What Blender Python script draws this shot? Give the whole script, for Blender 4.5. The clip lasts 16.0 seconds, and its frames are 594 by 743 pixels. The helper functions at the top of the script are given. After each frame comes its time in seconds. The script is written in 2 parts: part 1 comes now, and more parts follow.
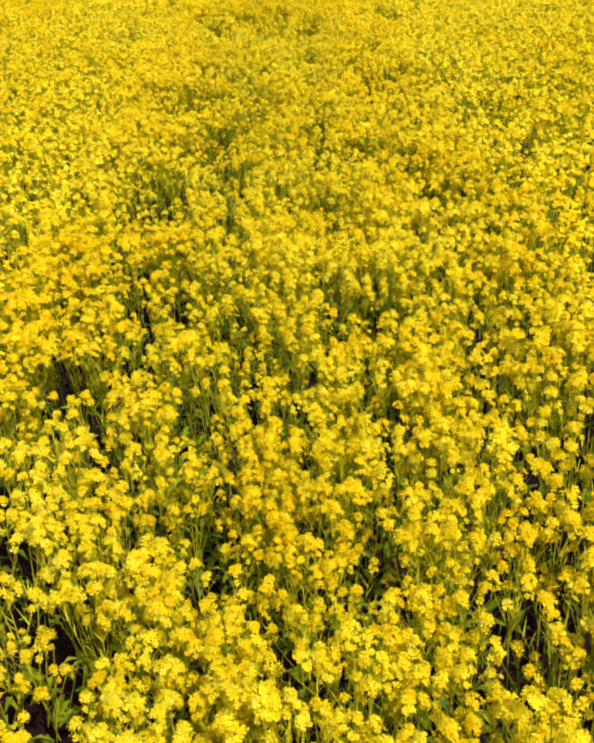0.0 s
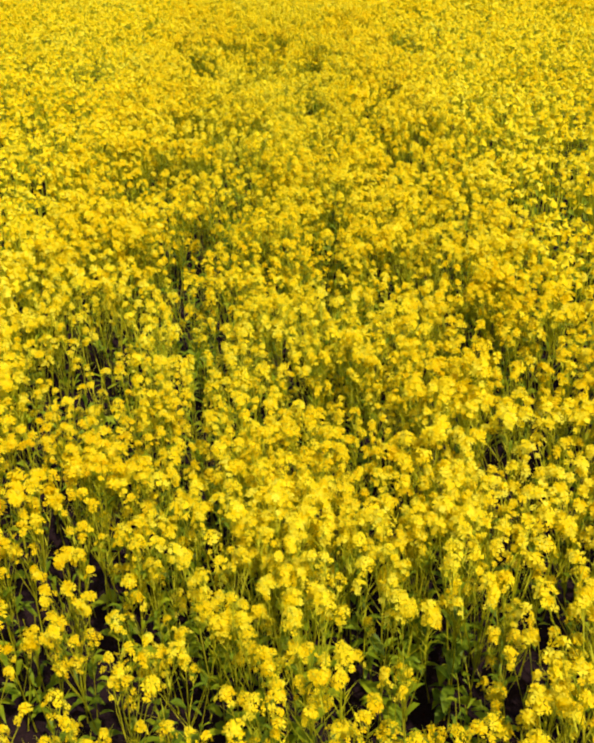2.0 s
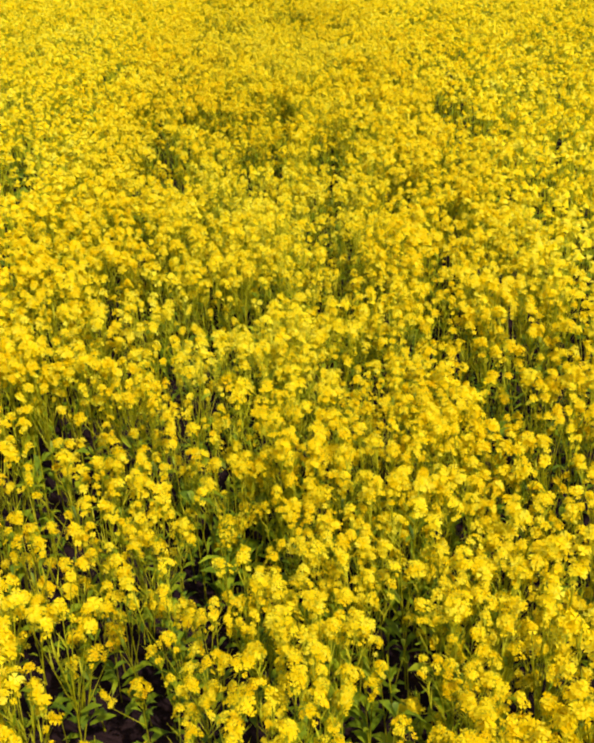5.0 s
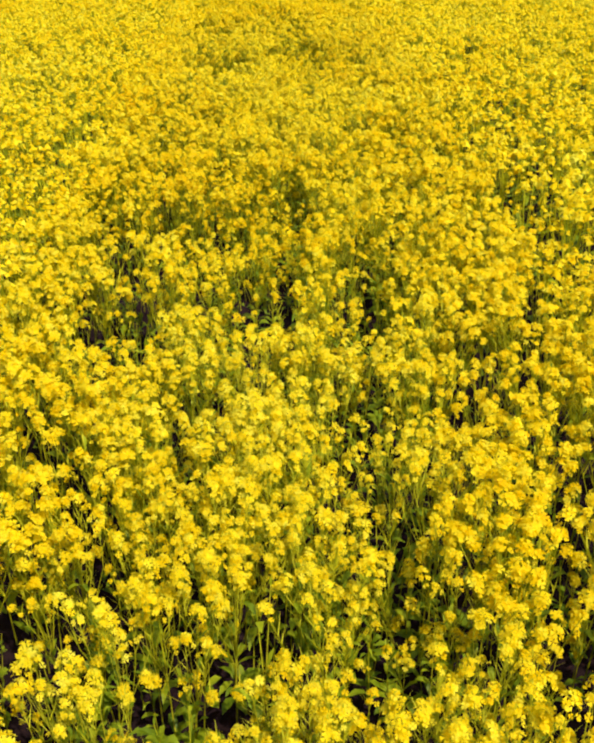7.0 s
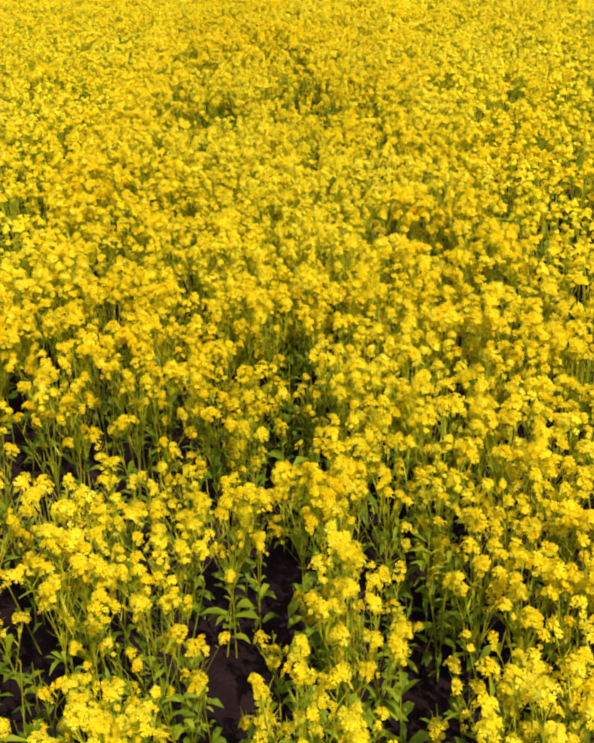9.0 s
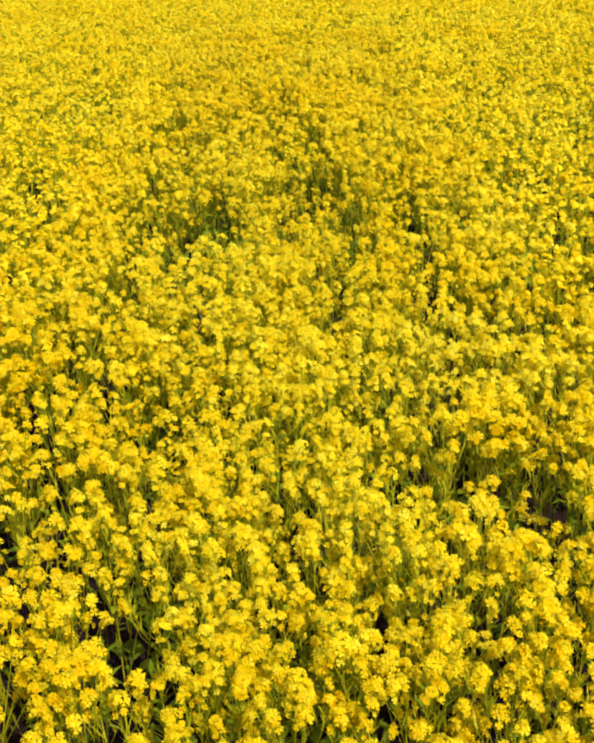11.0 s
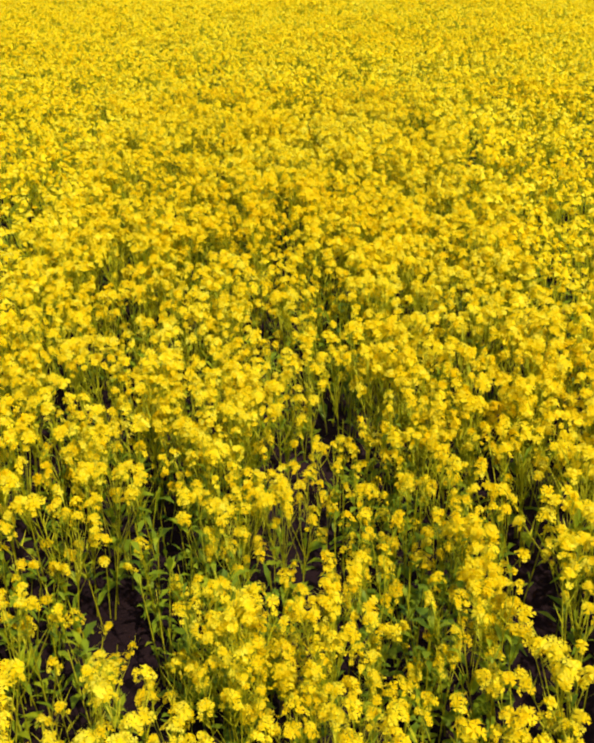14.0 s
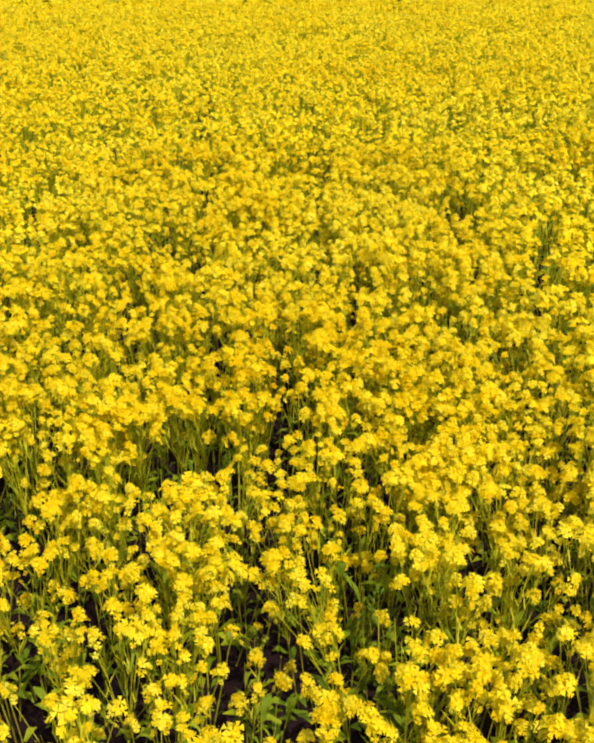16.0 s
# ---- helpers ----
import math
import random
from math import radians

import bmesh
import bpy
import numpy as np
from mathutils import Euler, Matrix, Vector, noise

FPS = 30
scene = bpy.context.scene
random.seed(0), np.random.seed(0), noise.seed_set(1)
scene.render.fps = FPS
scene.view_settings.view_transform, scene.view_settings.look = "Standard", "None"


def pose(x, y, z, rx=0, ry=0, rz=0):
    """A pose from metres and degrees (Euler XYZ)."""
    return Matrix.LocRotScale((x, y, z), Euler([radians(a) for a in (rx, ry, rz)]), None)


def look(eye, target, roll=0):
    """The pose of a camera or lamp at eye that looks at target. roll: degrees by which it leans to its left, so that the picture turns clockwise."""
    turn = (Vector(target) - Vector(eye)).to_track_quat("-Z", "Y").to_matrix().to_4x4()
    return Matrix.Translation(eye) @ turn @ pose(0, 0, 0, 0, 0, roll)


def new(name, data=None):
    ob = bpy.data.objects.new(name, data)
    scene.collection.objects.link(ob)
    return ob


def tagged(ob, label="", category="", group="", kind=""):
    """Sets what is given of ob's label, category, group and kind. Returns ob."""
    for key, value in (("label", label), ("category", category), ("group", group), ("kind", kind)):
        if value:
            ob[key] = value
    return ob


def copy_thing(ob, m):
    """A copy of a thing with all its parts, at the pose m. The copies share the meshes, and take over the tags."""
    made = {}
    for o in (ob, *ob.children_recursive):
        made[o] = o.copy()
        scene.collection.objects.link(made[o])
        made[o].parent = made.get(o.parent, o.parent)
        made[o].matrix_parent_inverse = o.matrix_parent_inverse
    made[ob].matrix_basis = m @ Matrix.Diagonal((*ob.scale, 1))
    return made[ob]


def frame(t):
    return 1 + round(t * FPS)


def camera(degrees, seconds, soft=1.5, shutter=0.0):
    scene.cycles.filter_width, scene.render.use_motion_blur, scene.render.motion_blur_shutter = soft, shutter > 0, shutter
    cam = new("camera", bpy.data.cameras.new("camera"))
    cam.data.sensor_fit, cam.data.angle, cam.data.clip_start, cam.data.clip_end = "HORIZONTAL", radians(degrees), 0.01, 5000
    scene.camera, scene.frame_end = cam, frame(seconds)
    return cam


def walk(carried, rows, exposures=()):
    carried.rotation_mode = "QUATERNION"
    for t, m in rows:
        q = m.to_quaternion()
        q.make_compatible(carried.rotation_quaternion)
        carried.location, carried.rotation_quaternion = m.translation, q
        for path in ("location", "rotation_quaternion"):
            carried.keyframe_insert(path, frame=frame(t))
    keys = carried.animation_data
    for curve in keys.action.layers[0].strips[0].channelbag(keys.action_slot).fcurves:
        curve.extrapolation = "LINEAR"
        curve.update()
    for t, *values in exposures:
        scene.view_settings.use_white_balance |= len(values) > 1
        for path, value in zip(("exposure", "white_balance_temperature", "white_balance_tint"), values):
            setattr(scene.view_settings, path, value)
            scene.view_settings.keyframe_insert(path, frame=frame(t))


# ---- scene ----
# A mustard field in full flower, crossed at walking pace.
cam = camera(32.0, 16.0, soft=2.9)
PATH = [
    (0, (0.014, 0.014, 1.856), (0.013, 1.807, 0.97), -2.5),
    (0.5, (0.015, 0.47, 1.85), (0.015, 2.263, 0.964), -2.5),
    (1, (0.015, 0.923, 1.851), (0.018, 2.716, 0.964), -2.4),
    (1.5, (0.018, 1.38, 1.84), (0.024, 3.174, 0.955), -2.3),
    (2, (0.02, 1.838, 1.83), (0.029, 3.632, 0.948), -2.2),
    (2.5, (0.018, 2.296, 1.821), (0.029, 4.091, 0.94), -2.2),
    (3, (0.012, 2.741, 1.816), (0.025, 4.537, 0.935), -2.1),
    (3.5, (0.01, 3.193, 1.814), (0.026, 4.988, 0.933), -2.1),
    (4, (0.019, 3.637, 1.819), (0.033, 5.432, 0.936), -2.2),
    (4.2, (0.022, 3.816, 1.822), (0.036, 5.61, 0.938), -2.2),
    (6.3, (0.017, 5.757, 1.835), (0.019, 7.548, 0.944), -1.9),
    (6.5, (0.008, 5.935, 1.836), (0.013, 7.725, 0.944), -1.8),
    (7, (0.005, 6.374, 1.837), (0.011, 8.165, 0.946), -1.9),
    (7.5, (0.005, 6.817, 1.834), (0.013, 8.608, 0.944), -1.8),
    (8, (0.013, 7.259, 1.834), (0.02, 9.049, 0.942), -1.9),
    (8.5, (0.024, 7.699, 1.832), (0.031, 9.489, 0.94), -1.9),
    (9, (0.037, 8.148, 1.829), (0.042, 9.937, 0.935), -2.1),
    (9.2, (0.043, 8.326, 1.828), (0.046, 10.115, 0.934), -2.2),
    (11.3, (0.022, 10.168, 1.834), (0.02, 11.973, 0.973), -1.9),
    (11.5, (0.02, 10.344, 1.832), (0.019, 12.149, 0.972), -1.8),
    (12, (0.013, 10.772, 1.829), (0.016, 12.579, 0.971), -1.8),
    (12.5, (0.019, 11.192, 1.83), (0.022, 12.999, 0.973), -1.8),
    (13, (0.022, 11.609, 1.831), (0.026, 13.417, 0.975), -1.8),
    (13.5, (0.021, 12.033, 1.821), (0.03, 13.842, 0.969), -1.7),
    (14, (0.024, 12.432, 1.819), (0.034, 14.243, 0.97), -1.6),
    (14.5, (0.021, 12.851, 1.813), (0.033, 14.663, 0.966), -1.5),
    (15, (0.016, 13.275, 1.809), (0.03, 15.088, 0.965), -1.4),
    (15.5, (0.016, 13.691, 1.808), (0.032, 15.505, 0.967), -1.3),
    (16, (0.02, 14.111, 1.802), (0.037, 15.927, 0.965), -1.2),
]
walk(cam, [(t, look(eye, target, roll)) for t, eye, target, roll in PATH], exposures=[(0.0, 1.11, 7300, 9.0)])

# ---- light ----
SUN_ELEVATION, SUN_AZIMUTH = 52.0, 150.0  # degrees; azimuth from +y (ahead), clockwise
world = bpy.data.worlds.new("sky")
scene.world = world
world.use_nodes = True
wn = world.node_tree.nodes
sky = wn.new("ShaderNodeTexSky")
sky.sky_type, sky.sun_disc = "NISHITA", False
sky.sun_elevation, sky.sun_rotation = radians(SUN_ELEVATION), radians(SUN_AZIMUTH)
world.node_tree.links.new(sky.outputs["Color"], wn["Background"].inputs["Color"])
wn["Background"].inputs["Strength"].default_value = 0.15
sun_data = bpy.data.lights.new("sun", "SUN")
sun_data.energy, sun_data.angle, sun_data.color = 2.9, radians(0.5), (1.0, 0.95, 0.86)
sun = new("sun", sun_data)
sa, se = radians(SUN_AZIMUTH), radians(SUN_ELEVATION)
sun_way = Vector((math.sin(sa) * math.cos(se), math.cos(sa) * math.cos(se), math.sin(se)))
sun.matrix_world = look(sun_way * 30, (0, 0, 0))


# ---- materials ----
def material(name, shades, rough=0.6, through_light=0.0, spots=22.0, big=1.3, gloss=0.3, bump=0.0, island=True):
    """A leaf, petal or soil surface: a ramp of colours picked by the piece's own chance, by clumps and by broad drifts."""
    mat = bpy.data.materials.new(name)
    mat.use_nodes = True
    nt = mat.node_tree
    n, link = nt.nodes, nt.links.new
    bsdf, out = n["Principled BSDF"], n["Material Output"]
    geo = n.new("ShaderNodeNewGeometry")
    fine, broad = n.new("ShaderNodeTexNoise"), n.new("ShaderNodeTexNoise")
    fine.inputs["Scale"].default_value, fine.inputs["Detail"].default_value = spots, 2.0
    broad.inputs["Scale"].default_value, broad.inputs["Detail"].default_value = big, 3.0
    for tex in (fine, broad):
        link(geo.outputs["Position"], tex.inputs["Vector"])
    add = n.new("ShaderNodeMath")
    add.operation = "ADD"
    link(fine.outputs["Fac"], add.inputs[0])
    link(broad.outputs["Fac"], add.inputs[1])
    mixed = n.new("ShaderNodeMath")
    mixed.operation = "MULTIPLY_ADD"
    link(geo.outputs["Random Per Island"], mixed.inputs[0])
    mixed.inputs[1].default_value = 0.55 if island else 0.0
    scaled = n.new("ShaderNodeMath")
    scaled.operation = "MULTIPLY_ADD"
    link(add.outputs[0], scaled.inputs[0])
    scaled.inputs[1].default_value = 0.85
    scaled.inputs[2].default_value = -0.62 if island else -0.35
    link(scaled.outputs[0], mixed.inputs[2])
    ramp = n.new("ShaderNodeValToRGB")
    link(mixed.outputs[0], ramp.inputs["Fac"])
    els = ramp.color_ramp.elements
    while len(els) < len(shades):
        els.new(0.5)
    for i, c in enumerate(shades):
        els[i].position, els[i].color = i / (len(shades) - 1), (*c, 1)
    link(ramp.outputs["Color"], bsdf.inputs["Base Color"])
    bsdf.inputs["Roughness"].default_value = rough
    bsdf.inputs["Specular IOR Level"].default_value = gloss
    if bump:
        b = n.new("ShaderNodeBump")
        b.inputs["Strength"].default_value, b.inputs["Distance"].default_value = bump, 0.01
        grain = n.new("ShaderNodeTexNoise")
        grain.inputs["Scale"].default_value, grain.inputs["Detail"].default_value = 90.0, 6.0
        link(geo.outputs["Position"], grain.inputs["Vector"])
        link(grain.outputs["Fac"], b.inputs["Height"])
        link(b.outputs["Normal"], bsdf.inputs["Normal"])
    if through_light:
        thin, mix = n.new("ShaderNodeBsdfTranslucent"), n.new("ShaderNodeMixShader")
        link(ramp.outputs["Color"], thin.inputs["Color"])
        mix.inputs[0].default_value = through_light
        link(bsdf.outputs[0], mix.inputs[1])
        link(thin.outputs[0], mix.inputs[2])
        link(mix.outputs[0], out.inputs["Surface"])
    return mat


PETAL = material("mustard_petal", [(0.665, 0.40, 0.004), (0.74, 0.526, 0.008), (0.75, 0.595, 0.019), (0.718, 0.638, 0.055)], 0.7, 0.48, gloss=0.12)
STEM = material("mustard_stem", [(0.20, 0.195, 0.005), (0.39, 0.375, 0.011), (0.60, 0.56, 0.035)], 0.6, 0.42, gloss=0.12)
LEAF = material("mustard_leaf", [(0.045, 0.095, 0.006), (0.175, 0.245, 0.010), (0.40, 0.445, 0.018)], 0.5, 0.5, spots=30.0, gloss=0.2)
# Dark soil, taken down to near-black: shade between the stems is in its colour.
SOIL = material("shade_darkened_soil", [(0.007, 0.004, 0.0048), (0.014, 0.0075, 0.0085), (0.028, 0.015, 0.016)], 0.95, 0.0, spots=14.0, big=0.6, gloss=0.02, bump=0.8, island=False)
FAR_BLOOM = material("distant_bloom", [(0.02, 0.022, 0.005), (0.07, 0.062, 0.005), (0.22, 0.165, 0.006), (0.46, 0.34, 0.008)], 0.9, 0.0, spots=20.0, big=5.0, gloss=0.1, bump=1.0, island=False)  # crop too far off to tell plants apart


# ---- mesh helpers ----
def mesh_of(name, verts, tris, mat):
    """One mesh from an array of places and an array of triangles."""
    me = bpy.data.meshes.new(name)
    verts, tris = np.asarray(verts, np.float32), np.asarray(tris, np.int32)
    me.vertices.add(len(verts))
    me.vertices.foreach_set("co", verts.ravel())
    me.loops.add(tris.size)
    me.loops.foreach_set("vertex_index", tris.ravel())
    me.polygons.add(len(tris))
    me.polygons.foreach_set("loop_start", np.arange(0, tris.size, 3, dtype=np.int32))
    me.update(calc_edges=True)
    me.materials.append(mat)
    return me


def join(pieces):
    """Several (verts, tris) as one."""
    if not pieces:
        return np.zeros((0, 3)), np.zeros((0, 3), int)
    shift = np.cumsum([0] + [len(v) for v, _ in pieces[:-1]])
    return np.concatenate([v for v, _ in pieces]), np.concatenate([t + s for (_, t), s in zip(pieces, shift)])


def frame_to(way):
    """A turn that takes +z to the given way."""
    w = np.asarray(way, float) / np.linalg.norm(way)
    side = np.cross(w, (0.0, 0.0, 1.0) if abs(w[2]) < 0.9 else (1.0, 0.0, 0.0))
    side /= np.linalg.norm(side)
    return np.stack([side, np.cross(w, side), w], 1)


# ---- the mustard plant, in four finenesses: 0 near the walk, 1 further off, 2 far, 3 beyond ----
def flower(rng, fine, size):
    """A four-petalled cress flower, facing +z."""
    if fine >= 2:
        a = rng.uniform(0, 6.3)
        ring = [(size * math.cos(a + k * 2.094), size * math.sin(a + k * 2.094), rng.uniform(-0.3, 0.3) * size) for k in range(3)]
        return np.array(ring), np.array([(0, 1, 2)])
    spin, verts, tris = rng.uniform(0, 6.3), [(0, 0, 0)], []
    for k in range(4):
        a, cup, far = spin + k * 1.571 + rng.uniform(-0.15, 0.15), rng.uniform(-0.1, 0.45), size * rng.uniform(0.85, 1.15)
        c, s, b, half = math.cos(a), math.sin(a), len(verts), 0.6 * size
        tip = cup * far
        verts += [(c * far - s * half, s * far + c * half, tip + rng.uniform(-0.2, 0.2) * size), (c * far + s * half, s * far - c * half, tip)]
        tris += [(0, b + 1, b)]
    return np.array(verts, float), np.array(tris)


def flower_head(rng, fine, radius):
    """A domed raceme of open flowers round a knot of buds; its base is at the origin. Returns blooms and greens."""
    count = (int(4 + 640 * radius), int(3 + 430 * radius), int(2 + 140 * radius), 2)[fine]
    grow = (0.0071, 0.0094, 0.0136, 0.026)[fine]
    blooms, greens = [], []
    rise, squash = radius * rng.uniform(0.55, 1.6), rng.uniform(0.7, 1.1)
    if fine:  # the inner flowers, packed close
        wide = (0.0, 0.65, 0.85, 0.9)[fine] * radius
        core = [(wide * math.cos(k * 2.094), wide * math.sin(k * 2.094) * squash, rng.uniform(-0.3, 0.1) * radius) for k in range(3)]
        blooms.append((np.array(core + [(0, 0, rise * 0.8)]), np.array([(k, (k + 1) % 3, 3) for k in range(3)])))
    for i in range(count):
        q = math.sqrt((i + 0.6) / count)
        a = i * 2.4 + rng.uniform(-0.4, 0.4)
        r = radius * q * rng.uniform(0.85, 1.12)
        z = rise * (1.0 - q * q * rng.uniform(0.7, 1.25)) + rng.uniform(-0.1, 0.1) * radius
        place = np.array((r * math.cos(a), r * math.sin(a) * squash, z))
        out = np.array((math.cos(a) * q * 0.9, math.sin(a) * q * 0.9, 0.62 + rng.uniform(-0.25, 0.35))) + rng.normal(0, 0.15, 3)
        v, t = flower(rng, fine, grow * rng.uniform(0.8, 1.15))
        blooms.append((v @ frame_to(out).T + place, t))
        if fine == 0 and i % 3 == 0:
            foot = np.array((0, 0, -radius * rng.uniform(0.2, 0.6)))
            w = np.array((-math.sin(a), math.cos(a), 0)) * 0.0006
            greens.append((np.array([foot - w, foot + w, place * 0.97]), np.array([(0, 1, 2)])))
    if fine == 0:
        for k in range(3):
            a, r = k * 2.4, 0.0035 * math.sqrt(k + 0.3)
            c, h = np.array((r * math.cos(a), r * math.sin(a), rise * 0.93)), 0.0026
            v = c + np.array([(h, 0, 0), (-h * 0.5, h * 0.86, 0), (-h * 0.5, -h * 0.86, 0), (0, 0, h * 2.2)])
            greens.append((v, np.array([(0, 1, 3), (1, 2, 3), (2, 0, 3)])))
    return join(blooms), join(greens)


def shoot(points, widths, fine):
    """A tapering stem along the points."""
    sides = 3 if fine < 2 else 2
    verts, tris = [], []
    for p, w in zip(points, widths):
        for k in range(sides):
            a = k * 6.2832 / sides
            verts.append((p[0] + w * math.cos(a), p[1] + w * math.sin(a), p[2]))
    for j in range(len(points) - 1):
        for k in range(sides if sides > 2 else 1):
            a, b = j * sides + k, j * sides + (k + 1) % sides
            tris += [(a, b, b + sides), (a, b + sides, a + sides)]
    return np.array(verts), np.array(tris)


def leaf(rng, fine, start, heading, length, width, lift):
    """A leaf with a folded midrib that rises, arches over and droops."""
    steps = (3, 2, 1, 1)[fine]
    c, s = math.cos(heading), math.sin(heading)
    droop, fold = rng.uniform(0.5, 1.3), rng.uniform(0.1, 0.35)
    verts, tris = [], []
    twist = rng.uniform(-0.5, 0.5)
    for j in range(steps + 1):
        u = j / steps
        r = length * (0.12 + 0.88 * u) * math.cos(lift) * (1 - 0.12 * droop * u)
        z = length * (u * math.sin(lift) - droop * 0.55 * u * u)
        w = width * (0.18 + 0.82 * math.sin(3.1 * (u * 0.97 + 0.03) ** 0.8) ** 0.9) * (1 + rng.uniform(-0.22, 0.22))
        if j == steps and fine < 2:
            w *= 0.3
        if fine >= 2:
            w = width * (0.4 if j == 0 else 0.75)
        mid = np.array((start[0] + c * r, start[1] + s * r, start[2] + z))
        side = np.array((-s, c, 0.0)) * w
        up = np.array((0, 0, fold * w + twist * w * u))
        down = np.array((0, 0, fold * w - twist * w * u))
        verts += [mid - side + up, mid, mid + side + down]
        if j:
            a, b = 3 * j - 3, 3 * j
            tris += [(a, a + 1, b + 1), (a, b + 1, b), (a + 1, a + 2, b + 2), (a + 1, b + 2, b + 1)]
    return np.array(verts), np.array(tris)


TOP = 0.54


def plant(rng, fine, leafy=False):
    """One plant: lists of stems, leaves, and heads as (place, blooms, greens). It stands at the origin, about TOP high."""
    lean = rng.normal(0, 0.03, 2)
    height = TOP * (rng.uniform(0.6, 0.82) if leafy else rng.uniform(0.89, 0.97))
    fork = height * rng.uniform(0.45, 0.62)
    at = lambda z: np.array((lean[0] * z / height, lean[1] * z / height, z))
    thick = (0.0022, 0.0025, 0.0032, 0.004)[fine]
    stems = [shoot([at(0), at(fork), at(height)], [thick, thick * 0.8, thick * 0.45], fine)]
    leaves, heads = [], []
    count = rng.integers(1, 4) if leafy else (4 if fine == 3 else rng.integers(7, 10) - 2 * (fine == 2))
    for k in range(count):
        a = k * 2.4 + rng.uniform(-0.5, 0.5)
        reach = 0.0 if k == 0 else rng.uniform(0.03, 0.10)
        z = height if k == 0 else height * (rng.uniform(0.88, 1.05) if rng.random() < 0.72 else rng.uniform(0.55, 0.88))
        if leafy:
            z *= 0.8
        top = at(z) + (reach * math.cos(a), reach * math.sin(a), 0)
        branch, low_end = [], at(z * 0.75)
        if k and fine < 3:
            foot = at(fork * rng.uniform(0.7, 1.0) if z > fork else fork * 0.5)
            bend = foot * 0.45 + top * 0.55 + (reach * 0.25 * math.cos(a), reach * 0.25 * math.sin(a), 0)
            branch = [shoot([foot, bend, top] if fine == 0 else [foot, top], [thick * 0.6, thick * 0.45, thick * 0.35], fine)]
            low_end = bend if fine == 0 else foot
        radius = (0.0065 + 0.0185 * rng.random() ** 1.7) * (1.12 if k == 0 else 0.95) * (1.2 if fine == 2 else 1.0)
        blooms, greens = flower_head(rng, fine, radius)
        tilt = frame_to((0.35 * math.cos(a) * (k > 0) + rng.normal(0, 0.12), 0.35 * math.sin(a) * (k > 0) + rng.normal(0, 0.12), 1.0))
        loose = []  # single flowers still open below the head
        for _ in range((6, 3, 0, 0)[fine]):
            b, off = rng.uniform(0, 6.3), rng.uniform(0.005, 0.02)
            low = (low_end - top) / np.linalg.norm(low_end - top) * rng.uniform(0.0, 0.028) + (off * math.cos(b), off * math.sin(b), 0)
            v, t = flower(rng, max(fine, 1), (0.0065, 0.008, 0.014, 0.02)[fine] * rng.uniform(0.7, 1.1))
            loose.append((v @ frame_to((math.cos(b), math.sin(b), rng.uniform(0.5, 1.6))).T + low, t))
        heads.append((top, join([(blooms[0] @ tilt.T, blooms[1])] + loose), (greens[0] @ tilt.T, greens[1])))
        if fine < 2:
            for _ in range((9, 5)[fine]):
                b, low = rng.uniform(0, 6.3), top + (low_end - top) * rng.uniform(0.15, 0.95)
                long, w = rng.uniform(0.025, 0.06), (0.0018, 0.0026)[fine]
                tip = low + (0.6 * long * math.cos(b), 0.6 * long * math.sin(b), long * 0.8)
                across = np.array((-math.sin(b), math.cos(b), 0)) * w
                branch.append((np.array([low - across, low + across, tip]), np.array([(0, 1, 2)])))
        if k:
            stems.append(join(branch))
        else:
            stems[0] = join(stems[:1] + branch)
    for k in range((rng.integers(17, 23), 11, 3, 2)[fine] if leafy else (rng.integers(10, 15), 7, 2, 2)[fine]):
        z = height * (rng.uniform(0.15, 0.9) if leafy else rng.uniform(0.1, (0.86, 0.84, 0.5, 0.5)[fine]))
        low = 1.0 - z / height
        length = (0.04 + 0.055 * low) * rng.uniform(0.65, 1.3)
        width = length * (0.065 + 0.085 * low) * rng.uniform(0.75, 1.25)
        lift = rng.uniform(0.55, 1.35) if low < 0.55 else rng.uniform(0.3, 1.0)
        if fine >= 2:  # the broad lower leaves alone
            length, width = rng.uniform(0.1, 0.15), rng.uniform(0.02, 0.03)
        elif low > 0.4 and rng.random() < (0.22 if leafy else 0.15):  # a broad lower leaf
            length, width = rng.uniform(0.06, 0.095), rng.uniform(0.008, 0.0135)
        leaves.append(leaf(rng, fine, at(z), k * 2.4 + rng.uniform(-0.6, 0.6), length, width, lift))
    return stems, leaves, heads


def seedling(rng):
    """A young plant not yet in flower: a short stem with a whorl of narrow leaves."""
    height = rng.uniform(0.16, 0.31)
    lean = rng.normal(0, 0.03, 2)
    at = lambda z: np.array((lean[0] * z / height, lean[1] * z / height, z))
    leaves = []
    for k in range(rng.integers(9, 14)):
        z = height * rng.uniform(0.15, 1.0)
        length = rng.uniform(0.03, 0.07)
        leaves.append(leaf(rng, 1, at(z), k * 2.4 + rng.uniform(-0.6, 0.6), length, length * rng.uniform(0.07, 0.15), rng.uniform(0.4, 1.4)))
    return [shoot([at(0), at(height)], [0.002, 0.0012], 1)], leaves, []


def kinds(seed, fine, count, leafy=False):
    rng = np.random.default_rng(seed)
    return [plant(rng, fine, leafy) for _ in range(count)]


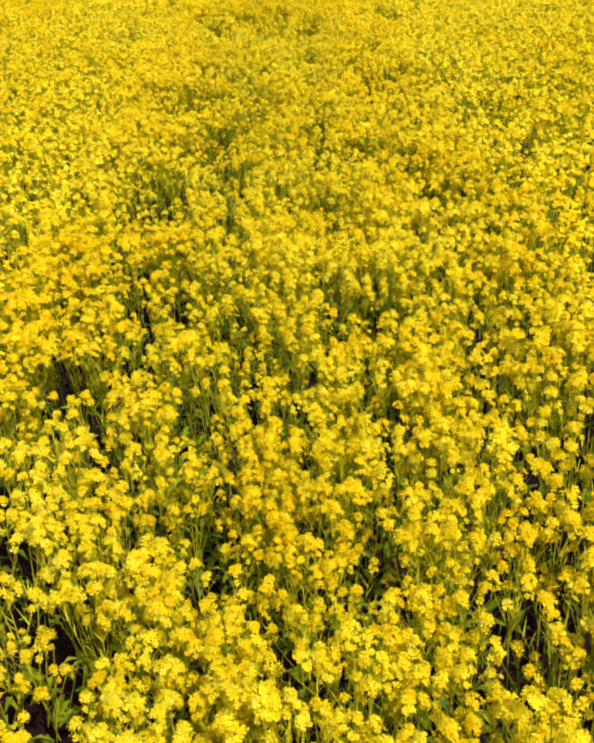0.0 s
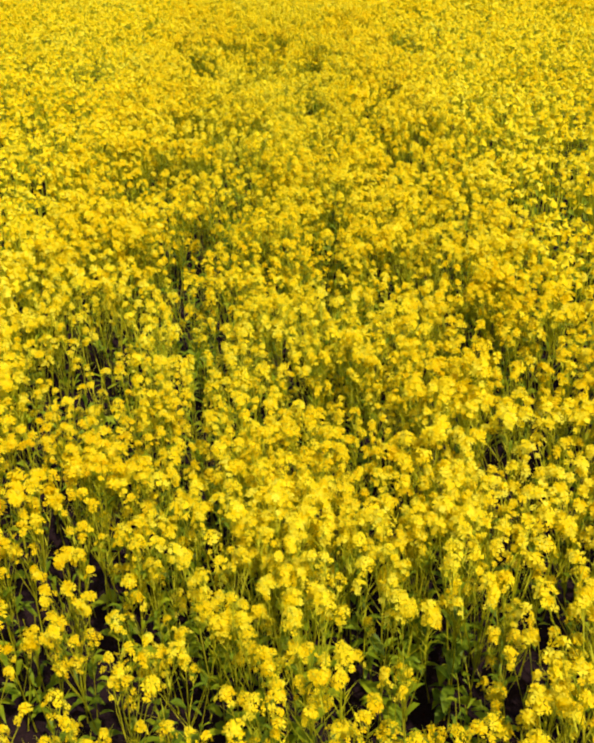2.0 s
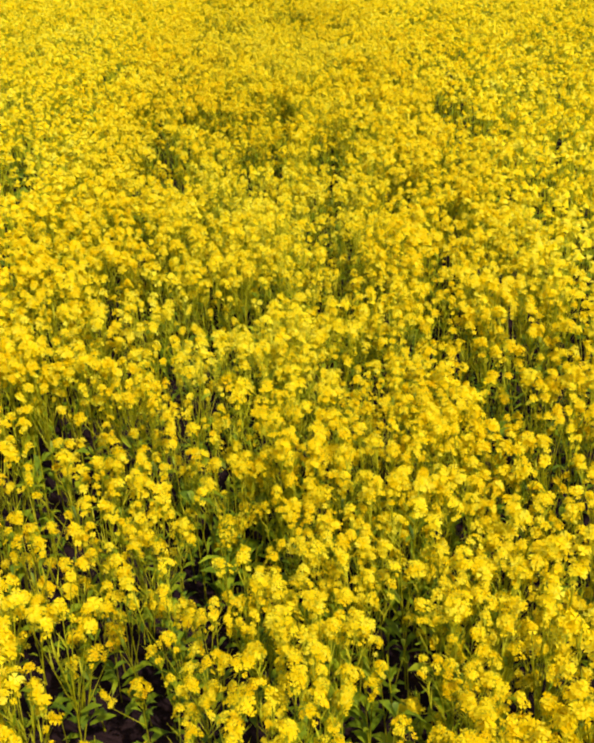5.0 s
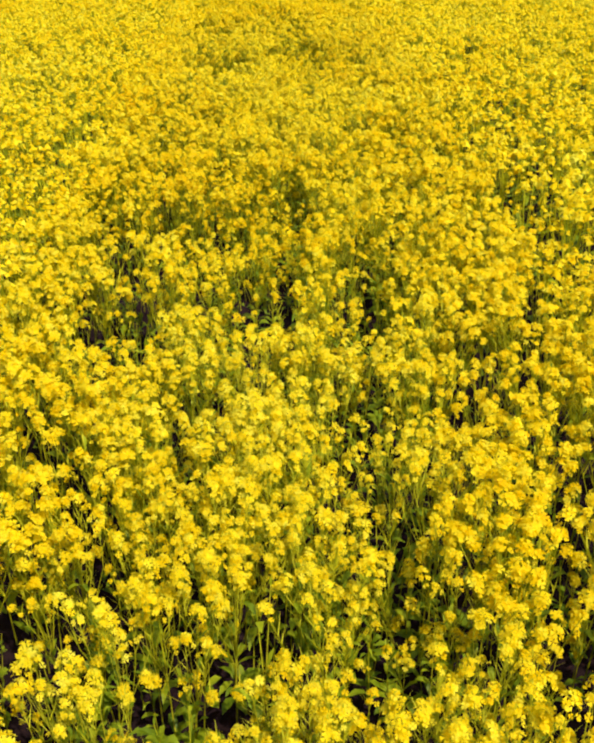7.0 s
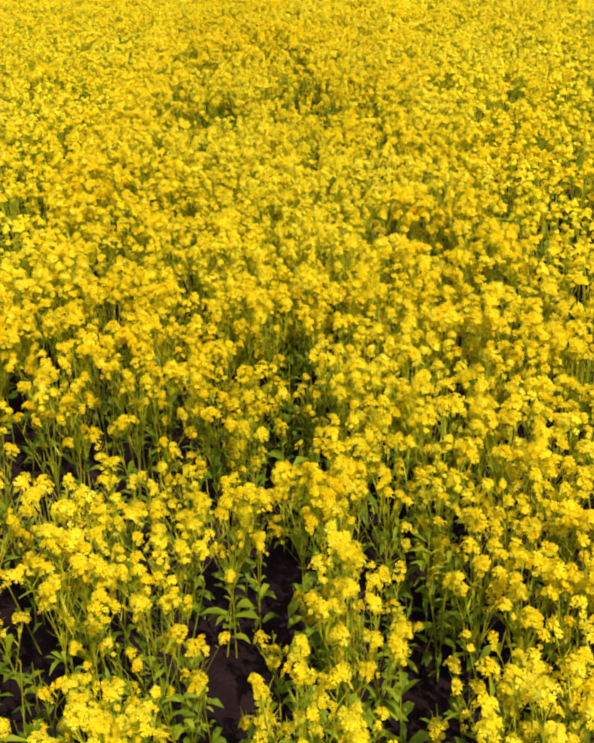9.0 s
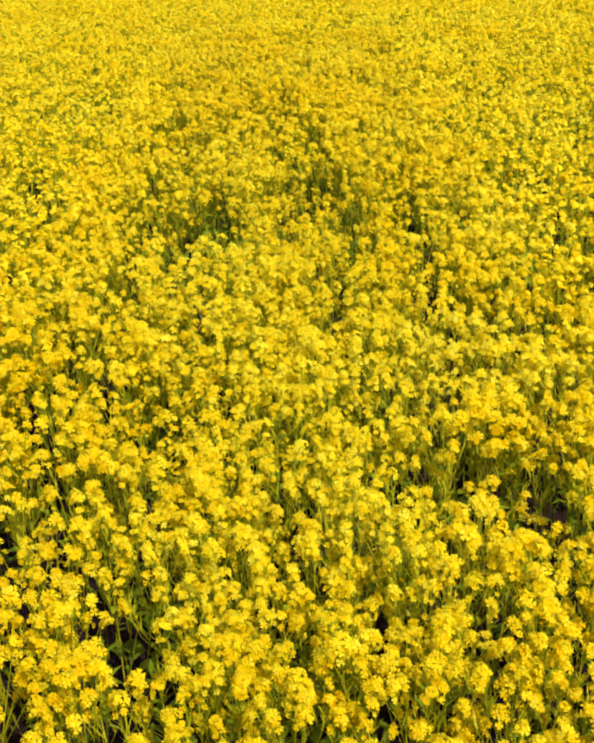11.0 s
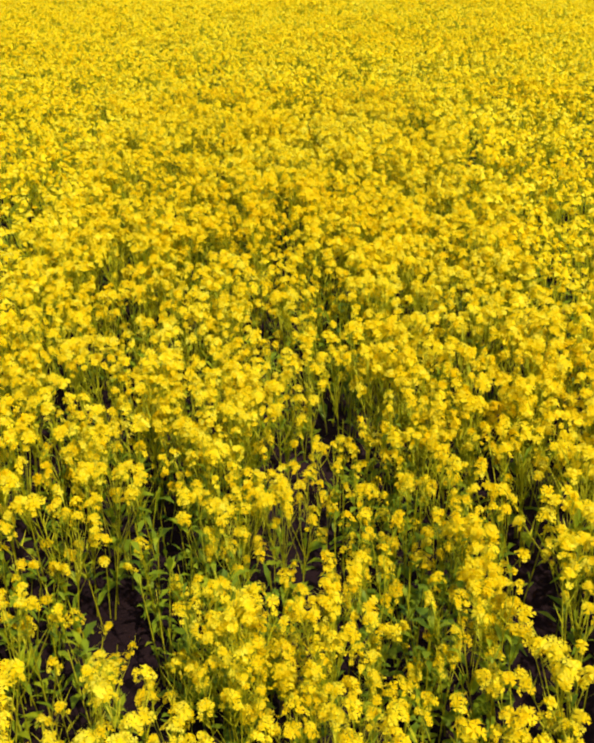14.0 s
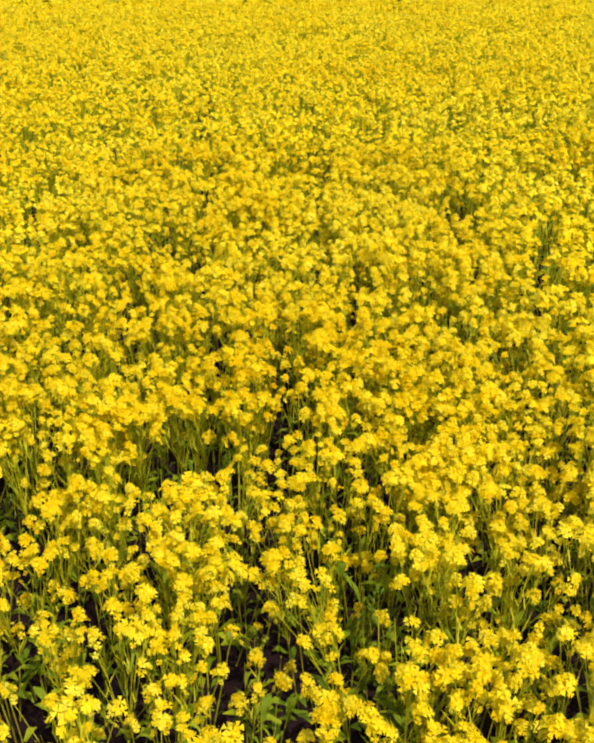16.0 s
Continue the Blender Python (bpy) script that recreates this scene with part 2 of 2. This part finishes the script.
# ---- the sowing: where plants stand ----
# Bare places, where the soil shows between the stems: x, y, half-width.
BARE_FIRST = [
    (-0.59, 1.63, 0.04), (-0.44, 1.66, 0.05), (-0.03, 1.67, 0.02), (0.54, 1.85, 0.03), (-0.11, 1.87, 0.05), (0.62, 2.11, 0.02),
    (-0.36, 2.12, 0.03), (-0.23, 2.33, 0.04), (0.61, 2.35, 0.03), (0.81, 2.47, 0.04), (-0.72, 2.51, 0.03), (-0.22, 2.78, 0.04),
    (0.03, 2.92, 0.04), (-0.07, 2.94, 0.04), (-0.56, 2.95, 0.04), (-0.15, 3.08, 0.05), (-0.47, 3.11, 0.05), (0.21, 3.11, 0.03),
    (0.62, 3.13, 0.04), (0.48, 3.17, 0.02), (-0.30, 3.20, 0.03), (0.31, 3.40, 0.03), (-0.29, 3.42, 0.03), (-0.15, 3.45, 0.04),
    (0.46, 3.49, 0.03), (-0.61, 3.50, 0.04), (0.59, 3.70, 0.03), (-0.46, 3.77, 0.04), (-0.68, 4.24, 0.05), (0.32, 4.35, 0.03),
    (-0.46, 4.40, 0.03), (0.03, 4.42, 0.05), (0.23, 4.45, 0.02),
]
BARE_SECOND = [
    (0.14, 4.49, 0.03), (0.69, 4.50, 0.04), (-0.30, 4.59, 0.03), (-0.02, 4.64, 0.03), (0.69, 4.72, 0.02), (0.51, 4.79, 0.03),
    (0.61, 4.81, 0.03), (-0.48, 4.87, 0.05), (-0.72, 4.98, 0.03), (-0.24, 4.99, 0.05), (0.60, 5.12, 0.03), (0.00, 5.47, 0.05),
    (-0.47, 5.49, 0.03), (0.46, 5.61, 0.02), (-0.22, 5.65, 0.02), (-0.46, 5.91, 0.03), (-0.36, 5.92, 0.05), (-0.07, 5.93, 0.04),
    (-0.27, 5.94, 0.03), (0.16, 5.96, 0.03), (-0.08, 6.16, 0.03), (-0.34, 6.18, 0.03), (0.83, 6.25, 0.02), (-0.38, 6.49, 0.02),
    (-0.17, 6.50, 0.05), (-0.40, 6.90, 0.04), (0.98, 7.13, 0.03), (0.28, 7.48, 0.04), (-0.32, 7.50, 0.03), (-0.55, 7.60, 0.04),
    (0.55, 7.61, 0.05), (-0.40, 7.64, 0.03), (-0.28, 7.72, 0.03),
]
BARE_THIRD = [
    (-0.14, 7.81, 0.03), (-0.30, 7.90, 0.03), (0.57, 8.00, 0.04), (-0.16, 8.00, 0.03), (0.20, 8.02, 0.05), (-0.61, 8.14, 0.04),
    (0.51, 8.78, 0.04), (0.21, 8.83, 0.04), (0.63, 8.99, 0.03), (0.47, 9.08, 0.03), (0.16, 9.11, 0.02), (0.62, 9.21, 0.04),
    (0.27, 9.28, 0.04), (0.51, 9.32, 0.02), (1.07, 9.34, 0.03), (0.60, 9.38, 0.03), (-0.13, 9.44, 0.03), (-0.43, 9.46, 0.04),
    (-0.63, 9.51, 0.04), (0.14, 9.56, 0.03), (-0.15, 9.62, 0.03), (0.39, 9.84, 0.04), (-0.12, 9.90, 0.04), (0.31, 9.93, 0.05),
    (-0.01, 10.06, 0.03), (-0.15, 10.06, 0.05), (0.21, 10.20, 0.03), (-0.36, 10.23, 0.02), (0.97, 10.40, 0.03), (-0.10, 10.44, 0.05),
    (0.04, 10.45, 0.05), (-0.34, 10.47, 0.04), (-0.24, 10.50, 0.04),
]
BARE_LAST = [
    (-0.57, 10.56, 0.05), (-0.13, 10.61, 0.03), (-0.42, 10.63, 0.04), (-0.56, 10.79, 0.04), (0.03, 10.82, 0.04), (-0.78, 10.93, 0.04),
    (0.39, 12.07, 0.02), (-0.39, 12.36, 0.03), (0.61, 13.26, 0.02), (0.28, 14.05, 0.03), (-0.67, 14.29, 0.03), (0.59, 14.42, 0.03),
    (0.06, 14.45, 0.04), (-0.43, 14.54, 0.03), (0.62, 14.58, 0.03), (-0.08, 14.64, 0.03), (0.09, 14.78, 0.05), (-0.55, 14.85, 0.03),
    (-0.06, 14.93, 0.04), (0.04, 14.99, 0.05), (0.45, 15.02, 0.03), (0.15, 15.29, 0.04), (0.06, 15.39, 0.03), (0.43, 15.71, 0.02),
    (-0.12, 15.71, 0.02), (0.04, 15.76, 0.05), (-0.01, 15.96, 0.03), (0.07, 16.05, 0.03), (0.33, 16.24, 0.02), (-0.38, 16.25, 0.02),
    (-0.07, 16.61, 0.03), (0.00, 16.95, 0.04), (0.05, 19.47, 0.04),
]
# Thin places, green with leaves: x, y, half-width.
THIN_FIRST = [
    (0.45, 1.51, 0.06), (-0.50, 1.57, 0.09), (0.16, 1.85, 0.05), (-0.17, 1.94, 0.06), (0.62, 2.16, 0.07), (-0.26, 2.44, 0.06),
    (0.63, 2.51, 0.06), (-0.68, 2.69, 0.08), (-0.33, 2.80, 0.04), (0.01, 2.83, 0.04), (-0.47, 3.18, 0.08), (0.40, 3.27, 0.05),
    (-0.07, 3.36, 0.06), (0.28, 3.40, 0.05), (0.58, 3.64, 0.06), (-0.59, 3.66, 0.06), (-0.29, 4.16, 0.04), (0.12, 4.51, 0.06),
    (-0.53, 4.52, 0.05), (-0.70, 4.71, 0.06), (0.66, 4.97, 0.07), (-0.23, 4.99, 0.07), (-0.53, 4.99, 0.08), (0.27, 5.19, 0.04),
    (-0.23, 5.21, 0.05), (-0.55, 5.21, 0.06), (0.47, 5.36, 0.06), (0.12, 5.38, 0.05), (0.25, 5.52, 0.05), (-0.01, 5.52, 0.05),
    (-0.42, 5.55, 0.07), (0.15, 5.89, 0.05), (-0.39, 5.99, 0.07),
]
THIN_SECOND = [
    (1.16, 6.08, 0.08), (0.17, 6.15, 0.06), (0.86, 6.33, 0.05), (-0.16, 6.54, 0.08), (0.39, 6.58, 0.04), (-0.66, 6.64, 0.07),
    (1.78, 6.65, 0.09), (-0.22, 6.77, 0.07), (1.55, 7.03, 0.09), (-0.64, 7.07, 0.09), (0.64, 7.11, 0.09), (-0.17, 7.14, 0.08),
    (0.81, 7.40, 0.06), (-0.38, 7.51, 0.06), (0.61, 7.52, 0.06), (0.49, 7.61, 0.06), (-0.27, 7.74, 0.05), (0.17, 7.91, 0.05),
    (-0.10, 7.99, 0.05), (-0.58, 8.05, 0.05), (0.28, 8.11, 0.05), (0.18, 8.32, 0.06), (0.65, 8.45, 0.06), (0.08, 8.65, 0.05),
    (-0.29, 9.01, 0.05), (0.24, 9.04, 0.05), (-0.59, 9.38, 0.06), (0.18, 9.59, 0.06), (-0.61, 9.62, 0.06), (-0.78, 9.67, 0.06),
    (-1.35, 9.67, 0.09), (-0.24, 9.73, 0.04), (-0.41, 9.74, 0.06),
]
THIN_THIRD = [
    (0.40, 9.75, 0.05), (-0.09, 9.76, 0.09), (0.05, 9.78, 0.04), (0.24, 10.06, 0.07), (0.04, 10.07, 0.05), (1.07, 10.24, 0.08),
    (0.40, 10.27, 0.04), (-0.55, 10.37, 0.06), (-0.66, 10.46, 0.07), (-0.43, 10.53, 0.06), (-0.16, 10.53, 0.07), (-0.32, 10.54, 0.07),
    (0.04, 10.64, 0.05), (0.96, 10.64, 0.07), (0.54, 10.87, 0.06), (1.02, 10.97, 0.05), (-0.75, 11.07, 0.04), (-0.05, 11.07, 0.06),
    (0.07, 11.12, 0.07), (0.78, 11.52, 0.06), (-0.29, 11.67, 0.08), (-1.15, 11.94, 0.06), (0.62, 12.09, 0.06), (0.96, 12.22, 0.05),
    (0.28, 12.24, 0.07), (-0.33, 12.40, 0.04), (-0.21, 14.31, 0.05), (-0.30, 14.33, 0.09), (0.03, 14.36, 0.05), (-0.43, 14.44, 0.04),
    (0.28, 14.54, 0.05), (0.51, 14.72, 0.07), (-0.32, 14.73, 0.05),
]
THIN_LAST = [
    (0.15, 14.75, 0.09), (1.14, 14.76, 0.06), (0.30, 14.84, 0.04), (0.05, 14.93, 0.06), (0.23, 15.07, 0.05), (-0.64, 15.29, 0.06),
    (0.51, 15.54, 0.04), (-0.06, 15.57, 0.04), (-0.46, 15.64, 0.04), (0.05, 15.69, 0.04), (-0.15, 15.71, 0.04), (0.02, 15.89, 0.04),
    (0.27, 15.90, 0.05), (0.55, 15.95, 0.04), (-0.07, 15.98, 0.05), (-0.42, 16.01, 0.06), (0.19, 16.10, 0.05), (0.12, 16.28, 0.04),
    (-0.28, 16.56, 0.05), (-0.09, 16.60, 0.05), (-0.01, 16.89, 0.04), (-0.50, 17.05, 0.05), (-0.26, 17.22, 0.06), (-1.21, 17.28, 0.07),
    (0.42, 17.46, 0.05), (0.58, 17.49, 0.06), (0.79, 17.57, 0.08), (0.30, 17.80, 0.06), (-0.45, 18.31, 0.07), (-0.90, 18.41, 0.07),
    (0.80, 18.69, 0.07), (0.27, 19.43, 0.09), (0.10, 19.64, 0.09),
]
# A stretch of the crop that came up poorly right across.
BARE_POOR = [
    (0.51, 13.89, 0.03), (0.15, 13.90, 0.03), (-0.01, 13.93, 0.03), (0.26, 13.97, 0.04), (-0.49, 13.98, 0.03), (0.42, 14.00, 0.02),
    (-0.22, 14.04, 0.02), (-0.36, 14.09, 0.03), (-0.02, 14.13, 0.03), (0.52, 14.21, 0.02), (-0.31, 14.22, 0.04), (0.64, 14.24, 0.03),
    (0.09, 14.32, 0.02), (-0.38, 14.33, 0.03), (0.43, 14.35, 0.02),
]
THIN_POOR = [
    (-0.18, 13.88, 0.03), (0.34, 13.91, 0.04), (0.24, 14.07, 0.05), (-0.34, 14.10, 0.05), (0.47, 14.10, 0.05), (-0.46, 14.24, 0.06),
    (-0.17, 14.31, 0.04), (-0.58, 14.31, 0.05), (0.35, 14.33, 0.04), (0.61, 14.34, 0.04), (-0.05, 14.41, 0.04), (-0.62, 14.51, 0.05),
    (-0.29, 14.54, 0.06),
]
BARE = BARE_FIRST + BARE_SECOND + BARE_THIRD + BARE_LAST + BARE_POOR
THIN = THIN_FIRST + THIN_SECOND + THIN_THIRD + THIN_LAST + THIN_POOR


def nearness(places, spots, margin, length):
    """How far each place lies inside one of the spots, 0 to 1; margin widens them, length stretches them along the rows."""
    out = np.zeros(len(places))
    for x, y, r in spots:
        d = ((places[:, 0] - x) / (r + margin)) ** 2 + ((places[:, 1] - y) / (r + length)) ** 2
        out = np.maximum(out, np.exp(-d * d))
    return out


def drift(places, scale, seed):
    """Smooth random values, about -1 to 1, from a few crossing waves."""
    rng, out = np.random.default_rng(seed), 0
    for _ in range(7):
        a, k, p = rng.uniform(0, 6.3), rng.uniform(0.6, 1.6) / scale, rng.uniform(0, 6.3)
        out = out + np.sin((places[:, 0] * math.cos(a) + places[:, 1] * math.sin(a)) * k * 6.28 + p)
    return out / 3.0


def sow(seed, x0, x1, y0, y1, per_m2):
    rng = np.random.default_rng(seed)
    step = per_m2**-0.5
    gx, gy = np.meshgrid(np.arange(x0, x1, step), np.arange(y0, y1, step))
    places = np.stack([gx.ravel(), gy.ravel()], 1) + rng.uniform(-0.62, 0.62, (gx.size, 2)) * step
    chance = 0.98 + 0.05 * drift(places, 0.33, 5) + 0.03 * drift(places, 1.4, 6)
    bare, thin = nearness(places, BARE, 0.03, 0.09), nearness(places, THIN, 0.04, 0.13)
    row = np.exp(-(((places[:, 0] + 0.56) / 0.17) ** 2))  # a sowing row that came up poorly
    chance = chance * (1 - 0.88 * bare) * (1 - 0.2 * row)
    keep = rng.random(len(places)) < chance
    leafy = rng.random(len(places)) < np.maximum(0.04, np.maximum(thin * 1.1, bare * 0.6)) + 0.1 * row
    return places[keep], leafy[keep], rng


def scales(places, rng):
    """How tall each plant grows: less in and round the thin and bare places."""
    poor = np.maximum(nearness(places, BARE, 0.06, 0.15), nearness(places, THIN, 0.05, 0.14))
    return (1.0 + 0.035 * drift(places, 0.5, 8) + 0.02 * drift(places, 2.0, 9)) * (1 - 0.13 * poor) * rng.uniform(0.94, 1.06, len(places))


def strew(models, places, sizes, rng, store):
    """Adds turned and scaled copies of the models at the places to the store of blooms, stems and leaves."""
    which, yaw = rng.integers(0, len(models), len(places)), rng.uniform(0, 6.283, len(places))
    lean = rng.normal(0, 0.06, (len(places), 2))
    for m, (stems, leaves, heads) in enumerate(models):
        pick = np.nonzero(which == m)[0]
        if not len(pick):
            continue
        c, s, o = np.cos(yaw[pick]), np.sin(yaw[pick]), np.zeros(len(pick))
        turn = np.stack([np.stack([c, -s, lean[pick, 0]], 1), np.stack([s, c, lean[pick, 1]], 1), np.stack([o, o, o + 1], 1)], 1)
        turn = turn * sizes[pick, None, None]
        foot = np.stack([places[pick, 0], places[pick, 1], o], 1)
        groups = (
            join([(v + p, t) for p, (v, t), _ in heads]),
            join(stems + [(v + p, t) for p, _, (v, t) in heads if len(t)]),
            join(leaves),
        )
        for key, (v, t) in zip(("blooms", "stems", "leaves"), groups):
            if len(v):
                allv = np.einsum("kij,nj->kni", turn, v) + foot[:, None]
                allt = t[None] + (np.arange(len(pick)) * len(v))[:, None, None]
                store[key].append((allv.reshape(-1, 3), allt.reshape(-1, 3)))


# ---- ground ----
def ground_sheet():
    """Tilled soil: fine and cloddy along the walk, coarse out to the horizon."""
    xs = np.concatenate([-np.geomspace(900, 2.2, 22), np.arange(-2.0, 2.01, 0.07), np.geomspace(2.2, 900, 22)])
    ys = np.concatenate([-np.geomspace(900, 1.0, 20), np.arange(0.0, 18.01, 0.07), np.geomspace(19, 900, 20)])
    gx, gy = np.meshgrid(xs, ys)
    rng = np.random.default_rng(3)
    p = np.stack([gx.ravel(), gy.ravel()], 1)
    z = 0.012 * drift(p, 0.45, 20) + 0.008 * drift(p, 0.13, 21) + rng.uniform(-0.008, 0.008, len(p)) - 0.012
    z[(abs(p[:, 0]) > 2.1) | (p[:, 1] < -0.5) | (p[:, 1] > 18.5)] = -0.02
    w, h = len(xs), len(ys)
    i = (np.arange(h - 1)[:, None] * w + np.arange(w - 1)).ravel()
    tris = np.concatenate([np.stack([i, i + 1, i + w + 1], 1), np.stack([i, i + w + 1, i + w], 1)])
    return np.column_stack([p, z]), tris


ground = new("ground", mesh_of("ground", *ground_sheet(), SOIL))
tagged(ground, "dark brown cloddy tilled soil, coloured near-black for the shade under the crop", "soil", kind="structure")


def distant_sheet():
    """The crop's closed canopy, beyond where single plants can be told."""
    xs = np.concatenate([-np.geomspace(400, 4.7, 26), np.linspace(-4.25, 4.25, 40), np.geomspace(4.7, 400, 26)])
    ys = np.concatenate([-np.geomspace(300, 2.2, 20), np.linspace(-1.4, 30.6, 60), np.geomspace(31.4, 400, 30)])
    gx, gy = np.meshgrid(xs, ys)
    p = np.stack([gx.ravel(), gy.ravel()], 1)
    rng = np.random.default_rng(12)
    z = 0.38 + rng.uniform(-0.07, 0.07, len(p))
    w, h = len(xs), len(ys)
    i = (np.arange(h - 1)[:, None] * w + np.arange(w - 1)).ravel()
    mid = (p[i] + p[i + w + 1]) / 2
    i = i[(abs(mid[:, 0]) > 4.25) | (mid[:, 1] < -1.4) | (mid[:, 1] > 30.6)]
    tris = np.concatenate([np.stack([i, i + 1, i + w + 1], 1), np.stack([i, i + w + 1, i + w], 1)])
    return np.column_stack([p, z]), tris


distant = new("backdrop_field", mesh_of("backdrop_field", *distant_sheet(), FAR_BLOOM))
tagged(distant, "yellow flowering mustard crop far across the field", "field", kind="structure")

# ---- single plants along the middle of the walk ----
GROUP = "mustard plants along the walk"
LABELS = (
    "mustard plant with domed clusters of bright yellow flowers in dark soil",
    "leafy green mustard plant with few yellow flowers in a thin place",
)


def plant_thing(stems, leaves, heads, label):
    """A mustard plant as an object with its stem, leaves and flower heads as parts."""
    root = new("mustard_plant")
    tagged(root, label, "flower", GROUP)
    for n, (v, t) in enumerate(stems):
        new("branch" if n else "stem", mesh_of("branch" if n else "stem", v, t, STEM)).parent = root
    for v, t in leaves:
        new("leaf", mesh_of("leaf", v, t, LEAF)).parent = root
    for place, (v, t), (gv, gt) in heads:
        head = new("flower_head", mesh_of("flower_head", v, t, PETAL))
        head.parent, head.location = root, place
        stalk = new("flower_stalk", mesh_of("flower_stalk", gv, gt, STEM))
        stalk.parent = head
        tagged(stalk, "green flower stalks topped with buds")
    return root


STRIP = (-0.08, 0.08, 1.2, 15.2)
PER_M2 = 92
full_kinds, leafy_kinds = kinds(31, 0, 22), kinds(32, 0, 8, True)
places, leafy, rng = sow(40, *STRIP, PER_M2)
sizes = scales(places, rng)
made = {}
for (x, y), is_leafy, size in zip(places, leafy, sizes):
    pool = leafy_kinds if is_leafy else full_kinds
    key = (bool(is_leafy), int(rng.integers(0, len(pool))))
    lean = rng.normal(0, 3.0, 2)
    m = pose(x, y, 0, lean[0], lean[1], rng.uniform(0, 360)) @ Matrix.Scale(size, 4)
    if key in made:
        copy_thing(made[key], m)
    else:
        made[key] = plant_thing(*pool[key[1]], LABELS[key[0]])
        made[key].matrix_basis = m

# ---- the rest of the crop ----
store = {"blooms": [], "stems": [], "leaves": []}


def in_sight(p):
    """Whether the walk's view ever takes in the place."""
    return (abs(p[:, 0]) < 0.26 * np.minimum(p[:, 1], 13.0) + 0.35) & (p[:, 1] > 0.6) & (p[:, 1] < 28.5)


def sow_zone(seed, boxes, models, leafy_models, beyond, per_m2):
    """Sows the boxes; what lies out of sight takes the plain kinds given as beyond."""
    for n, box in enumerate(boxes):
        places, leafy, rng = sow(seed + n, *box, per_m2)
        sizes, near = scales(places, rng), in_sight(places)
        strew(models, places[near & ~leafy], sizes[near & ~leafy], rng, store)
        strew(leafy_models, places[near & leafy], sizes[near & leafy], rng, store)
        strew(beyond, places[~near], sizes[~near], rng, store)


x0, x1, y0, y1 = STRIP
plain_kinds = kinds(37, 3, 6)
# Young plants low between the others, over the near part of the field.
rng = np.random.default_rng(90)
young = [seedling(rng) for _ in range(14)]
places = rng.uniform((-0.85, 0.9), (0.85, 18.2), (1500, 2))
places = places[nearness(places, BARE, 0.03, 0.12) < 0.4]
strew(young, places, rng.uniform(0.7, 1.3, len(places)), rng, store)
# More of them, taller, where the crop is thin.
places = np.concatenate([(x, y) + rng.normal(0, 1, (7, 2)) * (r, r + 0.05) for x, y, r in THIN])
places = places[nearness(places, BARE, 0.04, 0.12) < 0.3]
strew(young, places, rng.uniform(0.9, 1.35, len(places)), rng, store)
mid_kinds, mid_leafy = kinds(33, 1, 16), kinds(34, 1, 6, True)
far_kinds, far_leafy = kinds(35, 2, 12), kinds(36, 2, 5, True)
# Shorter plants in flower under the tallest heads.
places, leafy, rng = sow(80, -0.95, 0.95, 1.5, 19.0, 17)
places = places[~leafy]
strew(mid_kinds, places, rng.uniform(0.68, 0.9, len(places)), rng, store)
A, B, C = 0.43, 1.0, 4.25
sow_zone(50, [(-A, x0, 0.8, y1), (x1, A, 0.8, y1), (x0, x1, 0.8, y0)], full_kinds, leafy_kinds, plain_kinds, PER_M2)
sow_zone(60, [(-B, -A, 0.6, 20.0), (A, B, 0.6, 20.0), (-A, A, y1, 20.0)], mid_kinds, mid_leafy, plain_kinds, PER_M2)
sow_zone(70, [(-C, -B, -1.4, 20.0), (B, C, -1.4, 20.0), (-B, B, -1.4, 0.6), (-C, C, 20.0, 30.6)], far_kinds, far_leafy, plain_kinds, PER_M2)

crop = new("mustard_crop")
tagged(crop, "dense mustard crop in full yellow flower on dark soil", "crop", kind="stuff")
for name, key, mat, label in (
    ("blossoms", "blooms", PETAL, "countless small bright yellow four-petalled flowers"),
    ("stems", "stems", STEM, "thin pale green stems and pods"),
    ("leaves", "leaves", LEAF, "broad green mustard leaves"),
):
    ob = new(name, mesh_of(name, *join(store[key]), mat))
    ob.parent = crop
    tagged(ob, label, kind="stuff")
